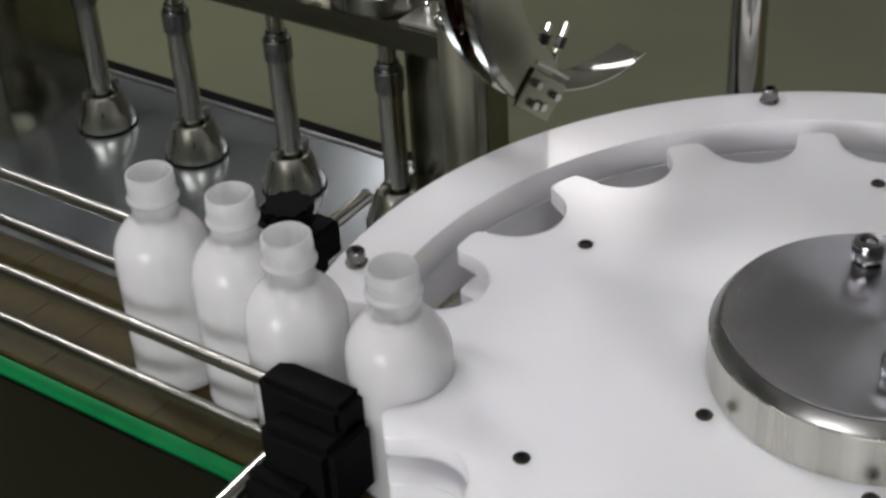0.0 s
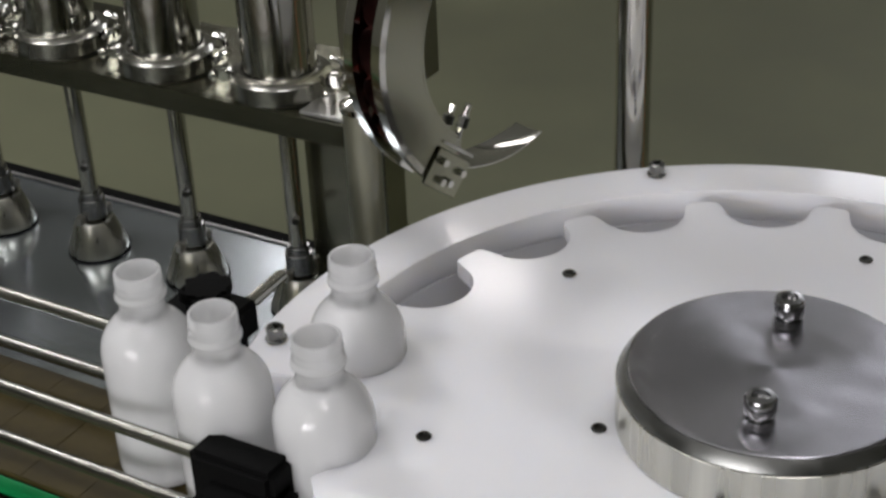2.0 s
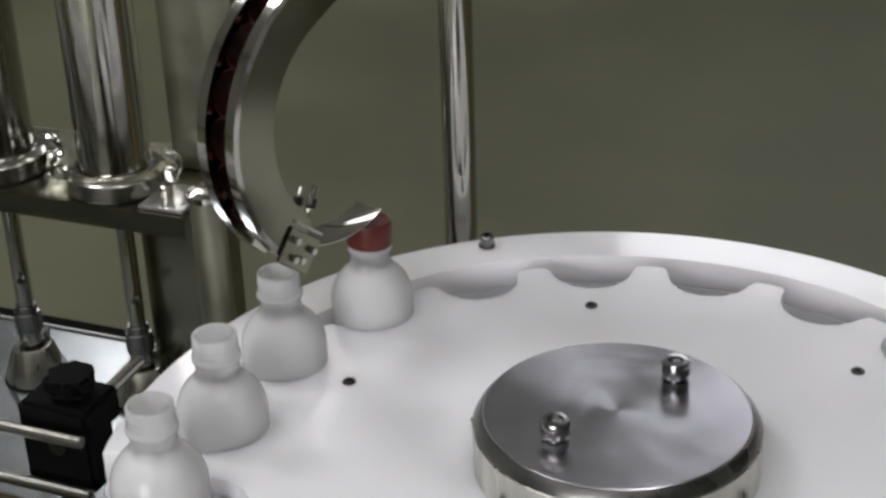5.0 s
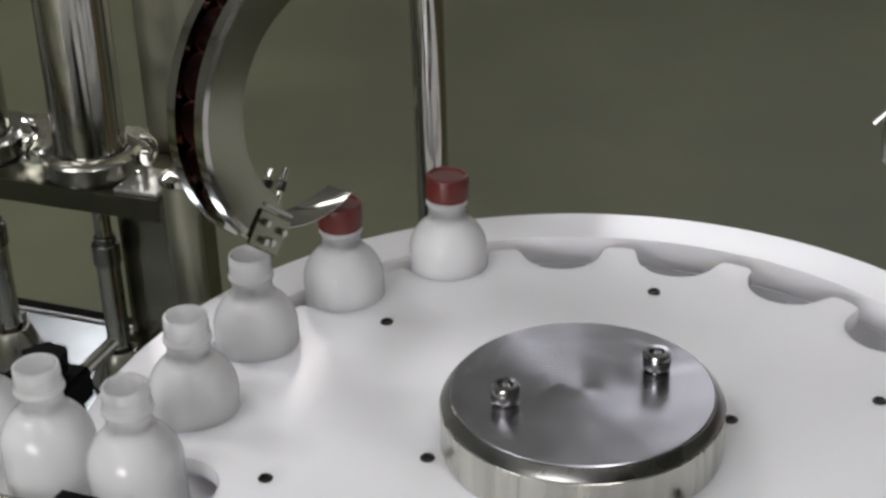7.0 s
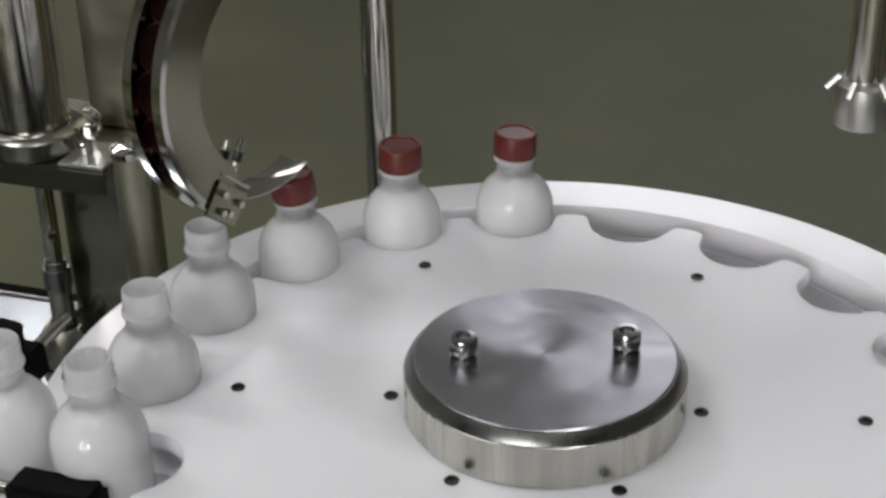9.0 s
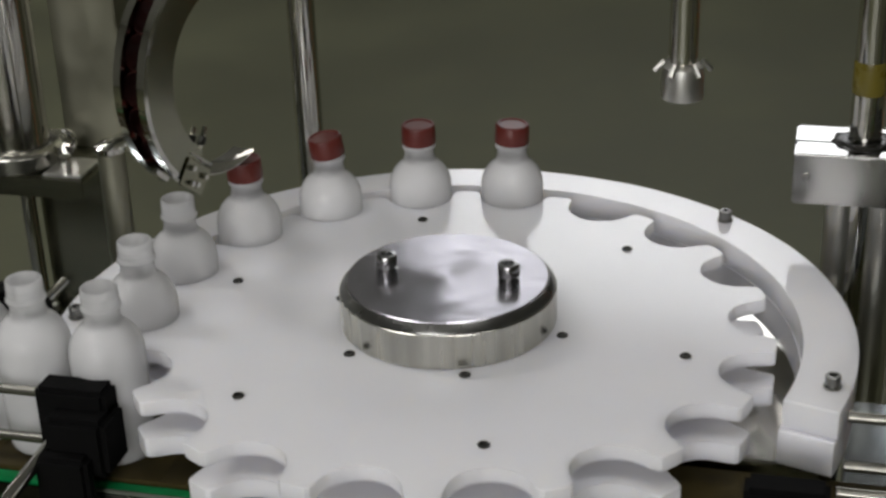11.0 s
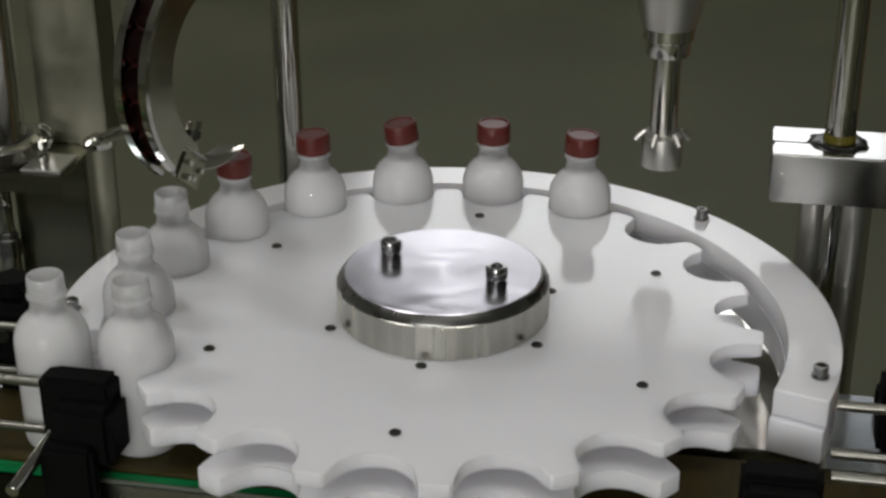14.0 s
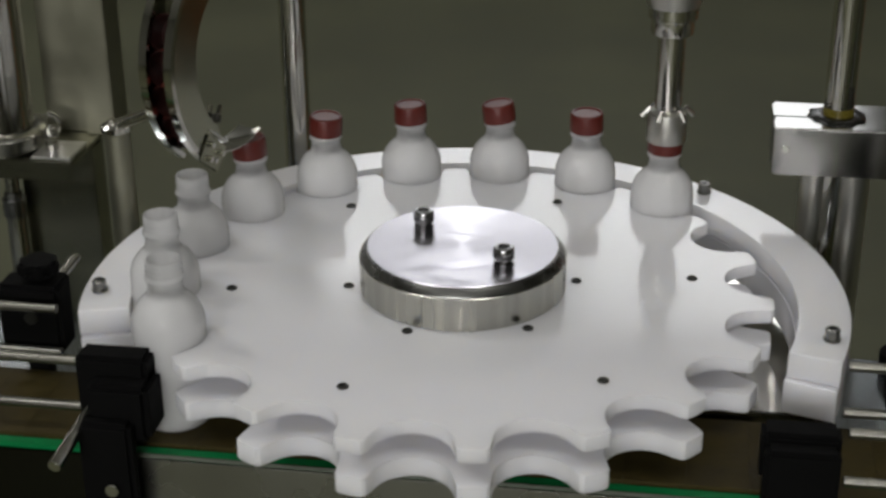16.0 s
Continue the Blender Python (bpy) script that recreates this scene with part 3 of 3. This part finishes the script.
def chute_point(a, rad=0.0, side=0.0):
    if a < CH_TOP:                      # above the bend the chute runs straight
        s = radians(CH_TOP - a) * CH_R
        return chute_point(CH_TOP, rad, side) + s * (math.sin(radians(CH_TOP)) * CH_H - math.cos(radians(CH_TOP)) * Vector((0, 0, 1)))
    return CH_C + (CH_R + rad) * (math.cos(radians(a)) * CH_H + math.sin(radians(a)) * Vector((0, 0, 1))) + side * CH_N


def strip(a0, a1, r0, r1, s0, s1, n=48):
    bm = bmesh.new()
    rings = []
    for i in range(n + 1):
        a = a0 + (a1 - a0) * i / n
        rings.append([bm.verts.new(chute_point(a, r, s)) for r, s in ((r0, s0), (r1, s0), (r1, s1), (r0, s1))])
    for p, q in zip(rings, rings[1:]):
        for k in range(4):
            bm.faces.new((p[k], p[(k + 1) % 4], q[(k + 1) % 4], q[k]))
    bm.faces.new(rings[0])
    bm.faces.new(rings[-1][::-1])
    return bm


def cap_chute():
    c = thing("cap_chute", "curved steel cap chute with two side rails", "cap chute")
    for s in (-1, 1):
        part("side_rail", strip(-60, CH_END, -0.002, 0.0015, s * 0.0072, s * 0.0134), STEEL, c, "bent flat steel rail")
        part("side_wall", strip(-60, CH_END, -0.0229, -0.0021, s * 0.0126, s * 0.0134), WALLSTEEL, c, "polished steel side wall, floor reflection put in its tint")
    part("inner_strip", strip(-60, CH_END - 4, -0.0245, -0.0230, -0.0134, 0.0134), WALLSTEEL, c)
    # holder plate with screws at the mouth
    d = (math.sin(radians(CH_END)) * -1 * CH_H + math.cos(radians(CH_END)) * Vector((0, 0, 1)))
    rad = (math.cos(radians(CH_END)) * CH_H + math.sin(radians(CH_END)) * Vector((0, 0, 1)))
    m = Matrix((CH_N, d, -rad)).transposed().to_4x4()
    m.translation = chute_point(CH_END)
    plate = part("holder_plate", slab(0.0136, -0.014, -0.004, 0.0152, 0.011, 0.016, 0.0008, m), WALLSTEEL, c, "small steel holder plate")
    part("top_plate", slab(-0.0136, -0.012, 0.0180, 0.0156, 0.010, 0.0195, 0.0005, m), BRUSHED, c)
    for u, v in ((-0.008, 0.004), (0.001, -0.004), (-0.004, -0.005), (0.006, 0.003)):
        part("clip_screw", rod(m @ Vector((0.0156, u, v + 0.006)), m @ Vector((0.0185, u, v + 0.006)), 0.0020, 12), STEEL, plate)
    for u, l in ((-0.006, 0.018), (0.004, 0.022)):
        part("spring_screw", rod(m @ Vector((0.006, u, 0.019)), m @ Vector((0.006, u - 0.004, 0.019 + l)), 0.0016, 10), STEEL, c)
        part("spring_nut", rod(m @ Vector((0.006, u - 0.0018, 0.019 + l * 0.45)), m @ Vector((0.006, u - 0.0028, 0.019 + l * 0.7)), 0.0030, 10), DARK, c)
    # springy blade that presses the caps down
    bm = bmesh.new()
    rows_ = []
    start, along = Vector((-0.1860, 0.0440, 0.0690)), Vector((0.22, 0.975, 0)).normalized()
    across = Vector((along.y, -along.x, 0))
    for i in range(17):
        u = i / 16
        wdt = 0.0115 * (1 - 0.25 * u * u)
        p = start + along * (0.062 * u) + Vector((0, 0, -0.0190 * u * (1 - u) - 0.0050 * u))
        rows_.append([[bm.verts.new(p + across * (wdt * s) + Vector((0, 0, 0.0008 * s * s + dz))) for s in (-1, -0.6, -0.2, 0.2, 0.6, 1)] for dz in (0, 0.0006)])
    for a, b in zip(rows_, rows_[1:]):
        for layer in (0, 1):
            for k in range(5):
                bm.faces.new((a[layer][k], a[layer][k + 1], b[layer][k + 1], b[layer][k]))
        for k in (0, 5):
            bm.faces.new((a[0][k], a[1][k], b[1][k], b[0][k]))
    for r in (rows_[0], rows_[-1]):
        for k in range(5):
            bm.faces.new((r[0][k], r[0][k + 1], r[1][k + 1], r[1][k]))
    part("spring_blade", bm, STEEL, c, "polished springy steel blade", 60)


# the dark olive tint paints the floor's reflection into the polished steel
WALLSTEEL = material("floor_toned_steel", (0.29, 0.29, 0.22), 0.2, 1.0, 0.08, 40, rough_vary=0.03)
cap_chute()
chute_post()

# ---- capping head and its slide on the outlet side ----
HX, HY = polar(0.200, 49.7)
HEAD_DOWN, HEAD_LIFT = 0.044, 0.050


def capping_head():
    h = thing("capping_head", "turned steel capping head on a vertical spindle", "capping head")
    socket = part("socket", lathe([(0.0129, 0.008), (0.0140, 0.008), (0.0144, 0.009), (0.0144, 0.025), (0.0136, 0.030), (0.0100, 0.0325), (0, 0.0325), (0, 0.028), (0.0129, 0.026), (0.0129, 0.008)], 40), BRUSHED, h, "turned steel cap socket")
    for k in range(6):
        a = 60 * k + 10
        x, y = polar(0.0125, a)
        x2, y2 = polar(0.0192, a)
        part("claw_pin", rod((x, y, 0.034), (x2, y2, 0.0270), 0.0018, 8), BRUSHED, socket)
    part("spindle", rod((0, 0, 0.0325), (0, 0, 0.092), 0.0098, 28), STEEL, h)
    part("collar", lathe([(0, 0.090), (0.0150, 0.090), (0.0155, 0.0915), (0.0155, 0.100), (0.0178, 0.102), (0.0178, 0.110), (0, 0.110)], 36), STEEL, h)
    part("chuck", lathe([(0, 0.110), (0.0185, 0.110), (0.0290, 0.150), (0.0290, 0.30), (0, 0.30)], 40), BRUSHED, h, "steel chuck body")
    # slide: bridge and round column go up and down with the head
    part("bridge", slab(-0.03, -0.03, 0.262, 0.16, 0.04, 0.30, 0.003), ALU, h)
    part("slide_column", rod((COLX - HX, COLY - HY, -0.16), (COLX - HX, COLY - HY, 0.262), 0.0108, 32), STEEL, h, "polished round slide column")
    part("grease_band", lathe([(0.0109, 0.012), (0.0113, 0.014), (0.0115, 0.024), (0.0113, 0.033), (0.0109, 0.035)], 32, Matrix.Translation((COLX - HX, COLY - HY, 0))), AMBER, h, "yellow greasy band")
    return h


COLX, COLY = 0.252, 0.168
head = capping_head()


def slide_block():
    s = thing("slide_block", "aluminium slide block on two round columns", "slide block")
    b = part("block", slab(0.2065, 0.1400, 0.0340, 0.335, 0.1960, 0.0705, 0.0012), MACHINED, s, "bright machined aluminium block")
    for sx, hole, size, seed in ((COLX, 0.0114, 0.0205, 3), (0.310, 0.0078, 0.0135, 8)):
        rng = random.Random(seed)
        wob = [size * (1 + 0.13 * rng.uniform(-1, 1)) for _ in range(24)]
        bm = bmesh.new()
        rings = [[bm.verts.new((sx + r * math.cos(k * math.pi / 12), COLY + r * math.sin(k * math.pi / 12), z)) for k, r in enumerate(radii)]
                 for radii, z in (([hole] * 24, 0.0708), (wob, 0.0708), ([w * 0.93 for w in wob], 0.0724), ([(w + hole) / 2 for w in wob], 0.0734), ([hole] * 24, 0.0732))]
        for a, c in zip(rings, rings[1:] + rings[:1]):
            for k in range(24):
                bm.faces.new((a[k], a[(k + 1) % 24], c[(k + 1) % 24], c[k]))
        part("bearing_seal", bm, GREASE, s, "black greasy bearing seal")
    part("clamp_screw", rod((0.2150, 0.1396, 0.0535), (0.2150, 0.1412, 0.0535), 0.0032, 12), STEEL, b)
    for x, r in ((COLX - 0.012, 0.011), (COLX + 0.016, 0.012)):
        part("column", rod((x, COLY, -0.45), (x, COLY, 0.0338), r, 28), BRUSHED, s, "round steel column")
    part("slit", slab(0.2060, 0.1640, 0.0342, 0.2340, 0.1652, 0.0709), DARK, b)


slide_block()


def stay_rod():
    s = thing("stay_rod", "upright round steel stay rod with a black collar", "stay rod")
    part("bar", rod((0.2965, 0.046, -0.0700), (0.2965, 0.046, 0.50), 0.0074, 24), BRUSHED, s)
    part("collar", lathe([(0.0078, -0.0701), (0.013, -0.0701), (0.013, -0.055), (0.0078, -0.054), (0.0078, -0.0701)], 20, Matrix.Translation((0.2965, 0.046, 0))), BLACK, s)
    part("strap", pipe([(0.289, 0.040, 0.071), (0.2885, 0.040, 0.060), (0.2893, 0.039, 0.048), (0.2887, 0.039, 0.037)], 0.0014, 8), BLACK, s, "thin black dangling strap")


stay_rod()


# ---- bottles and caps ----
BOTTLE_R = 0.0232
NECK = 0.114          # height of a bottle's open mouth above its base


def bottle_profile():
    out = [(0, 0.003), (0.010, 0.0022), (0.0185, 0.0005), (0.0210, 0.0008), (0.0226, 0.0030), (BOTTLE_R, 0.0070), (BOTTLE_R, 0.0698)]
    for k in range(1, 11):                       # domed shoulder
        u = radians(5.94 * k)
        out.append((BOTTLE_R * math.cos(u), 0.0698 + 0.0236 * math.sin(u)))
    out += [(0.0112, 0.0925), (0.0109, 0.0940), (0.0110, 0.0985), (0.0114, 0.0996), (0.0123, 0.1003), (0.0125, 0.1013), (0.0123, 0.1023), (0.0114, 0.1030),
            (0.0113, 0.1046), (0.0116, 0.1054), (0.0113, 0.1064), (0.0113, 0.1080), (0.0116, 0.1088), (0.0113, 0.1098), (0.0112, NECK - 0.0006), (0.0107, NECK),
            (0.0098, NECK), (0.0096, NECK - 0.001), (0.0096, 0.0950)]
    return out


def bottle():
    b = thing("bottle", "small milky translucent plastic bottle with an open threaded neck", "bottle", "bottles on the machine")
    prof = bottle_profile()
    cut = [i for i, (r, z) in enumerate(prof) if z >= 0.0925][0]
    part("bottle_body", lathe(prof[:cut + 1] + [(0.0090, 0.0925), (0, 0.0925)], 48), MILKY, b, "", 50)
    part("neck", lathe([(0.0100, 0.0927), (0.0116, 0.0927)] + prof[cut + 1:-1] + [(0.0100, 0.0927)], 48), MILKY, b, "threaded milky plastic neck", 50)
    return b


# cap red darkened to paint the shade inside the hollow caps
INSIDE_SHADE = material("shaded_cap_inside", (0.022, 0.005, 0.004), 0.4, 0.0, 0.1, 80)


def cap():
    c = thing("cap", "small ribbed dark-red plastic screw cap", "cap", "red screw caps")
    bm = bmesh.new()
    n = 72
    prof = [(0.0124, 0.0), (0.0127, 0.0006), (0.0125, 0.0131), (0.0121, 0.0143), (0.0112, 0.0147), (0.0104, 0.0146), (0.0099, 0.0137), (0, 0.0137)]
    rings = []
    for r, z in prof[:-1]:
        rings.append([bm.verts.new(((r - (0.0003 if i % 2 and 0.0005 < z < 0.0128 else 0)) * math.cos(2 * math.pi * i / n), (r - (0.0003 if i % 2 and 0.0005 < z < 0.0128 else 0)) * math.sin(2 * math.pi * i / n), z)) for i in range(n)])
    for a, b in zip(rings, rings[1:]):
        for i in range(n):
            bm.faces.new((a[i], a[(i + 1) % n], b[(i + 1) % n], b[i]))
    bm.faces.new(rings[-1])
    part("shell", bm, RED, c, "", 50)
    # added inner skin that carries the painted shade
    part("inside_shade", lathe([(0.01245, 0.0001), (0.0118, 0.0), (0.0118, 0.0128), (0, 0.0128)], 36), INSIDE_SHADE, c, "inside of the cap, its shade put in as dark maroon")
    return c


bottles = [bottle()]
while len(bottles) < 9:
    bottles.append(copy_thing(bottles[0], pose(-1.4, -0.095, BELT)))
caps = [cap()]
while len(caps) < 11:
    caps.append(copy_thing(caps[0], pose(-0.2, 0, 0.3)))

# ---- what moves ----
PERIOD, TURN = 1.99, 0.46
STARTS = [0.35 + PERIOD * j for j in range(8)]
END = 16.0


def ease(u):
    u = min(1.0, max(0.0, u))
    return u * u * (3 - 2 * u)


def turned(t):
    """Steps done at time t, with the part of the running one."""
    return sum(ease((t - s) / TURN) for s in STARTS)


def fed(t):
    """Bottles let in by time t, with the part of the one that is entering."""
    return sum(ease((t - s - (DELAY if k else 0.05)) / ENTER) for k, s in enumerate(STARTS))


def step_times(extra=()):
    ts = {0.0, END, *extra}
    for s in STARTS:
        for k in range(15):
            ts.add(s + TURN * k / 6)
    return sorted(t for t in ts if 0 <= t <= END)


DELAY, ENTER = 0.20, 0.80   # the belt feeds the next bottle while the wheel rests
QUEUE = 0.0468         # bottles touch each other on the belt
ENTRY = polar(0.199, 209.7)


def bottle_place(b, t):
    q = b + 8 - turned(t)                 # station number; past 8 it waits on the belt
    late = b + 8 - fed(t)
    q = late if late > 8 else min(q, 8)
    if q <= 8:
        a = 49.7 + STEP * q
        return (*polar(0.199, a), a)
    far = q - 8
    x = ENTRY[0] - 0.0500 * min(far, 1) - QUEUE * max(0, far - 1)
    stagger = np.interp(far, (0, 1, 2, 3, 4), (0, -0.0065, 0.007, 0.003, 0.0))
    y = ENTRY[1] + (-0.0955 - ENTRY[1]) * min(far, 1) + stagger
    x -= np.interp(far, (0, 1, 2, 3, 4), (0, 0.0035, 0.0005, -0.002, -0.002))
    if b == 3:                            # this one hangs back on the belt
        x -= np.interp(far, (1.4, 1.98, 2.02, 2.3, 2.7, 3), (0, 0.010, 0.010, 0, 0, 0.001))
    if b >= 4:                            # these come along the belt during the clip
        x = min(x, -0.66 - 0.055 * (b - 4) + max(0.0, t - 4.0) * 0.21)
    return (x, y, 209.7)


def cap_tilt(b):
    return ((3, 0), (0, -2), (-8, 1), (-2, 1), (2, -3), (-3, 3))[b % 6]


SLOT = 17.6            # degrees of chute from cap to cap


def chute_pose(slot):
    a = CH_END - 2 - SLOT * slot
    base = chute_point(a, -0.0135)
    a = max(a, CH_TOP)
    rad = (math.cos(radians(a)) * CH_H + math.sin(radians(a)) * Vector((0, 0, 1)))
    d = Vector((0, 0, 1)) * math.cos(radians(a)) * -1 + CH_H * math.sin(radians(a))
    m = Matrix((CH_N, d, CH_N.cross(d))).transposed().to_4x4()
    if m.col[2].to_3d().dot(rad) > 0:
        m = m @ pose(0, 0, 0, 180)
    m.translation = base - m.col[2].to_3d() * 0.0073
    return m


def motions():
    walk(wheel, [(t, pose(0, 0, 0, 0, 0, -STEP * turned(t))) for t in step_times()])
    for b, ob in enumerate(bottles):
        ts = step_times(() if b < 4 else [4.0 + 0.25 * k for k in range(48)])
        rows_ = []
        for t in ts:
            x, y, a = bottle_place(b, t)
            rows_.append((t, pose(x, y, BELT + 0.0003, 0, 0, a)))
        walk(ob, rows_)
    for i, ob in enumerate(caps):
        rows_ = []
        for t in step_times():
            w = turned(t)
            late = w - (2 + i)            # from 0.35 on the passing bottle carries this cap off
            if i < 6 and late >= 0.22:
                x, y, a = bottle_place(i, t)
                tx, ty = cap_tilt(i)
                lean = max(0.0, 1 - (late - 0.22) / 0.78) * 16
                seat = pose(x, y, BELT + 0.1040, tx, ty, a) @ pose(0, 0, 0, lean)
                rows_.append((t, seat))
            else:
                rows_.append((t, chute_pose(max(0.0, i - max(0.0, w - 2)) if i >= 6 or late < 0 else 0)))
        # keep the turn from row to row small
        walk(ob, rows_)
    # capping head: up while the wheel turns, down on the cap while it rests
    cycle = ((-0.16, 1.0), (0.02, 0.62), (0.21, 0.2), (0.5, 0.02), (0.74, 0.0), (0.86, 0.25), (1.0, 0.68), (1.12, 0.93), (1.24, 1.0), (1.55, 1.0))
    rows_ = [(0.0, pose(HX, HY, HEAD_DOWN + HEAD_LIFT * 0.7))]
    for j in range(-1, 9):
        for ph, f in cycle:
            t = 0.35 + PERIOD * j + ph
            if 0.05 < t < END - 0.03:
                rows_.append((t, pose(HX, HY, HEAD_DOWN + HEAD_LIFT * (1 - f))))
    rows_.append((END, pose(HX, HY, HEAD_DOWN)))
    walk(head, sorted(rows_, key=lambda r: r[0]))
    # filler pistons
    level = ((0.0, -0.059), (0.8, -0.085), (1.5, -0.115), (2.0, -0.134), (2.5, -0.146), (3.0, -0.1555), (3.6, -0.165), (4.3, -0.150), (5.0, -0.123), (5.2, -0.115),
             (6.4, -0.075), (7.5, -0.062), (8.0, -0.070), (9.0, -0.104), (10.0, -0.140), (11.3, -0.163), (12.5, -0.140), (14.0, -0.080), (15.5, -0.055), (16.0, -0.055))
    for x, ob in zip(RODX, pistons):
        walk(ob, [(t, pose(x, RODY, z)) for t, z in level])


motions()
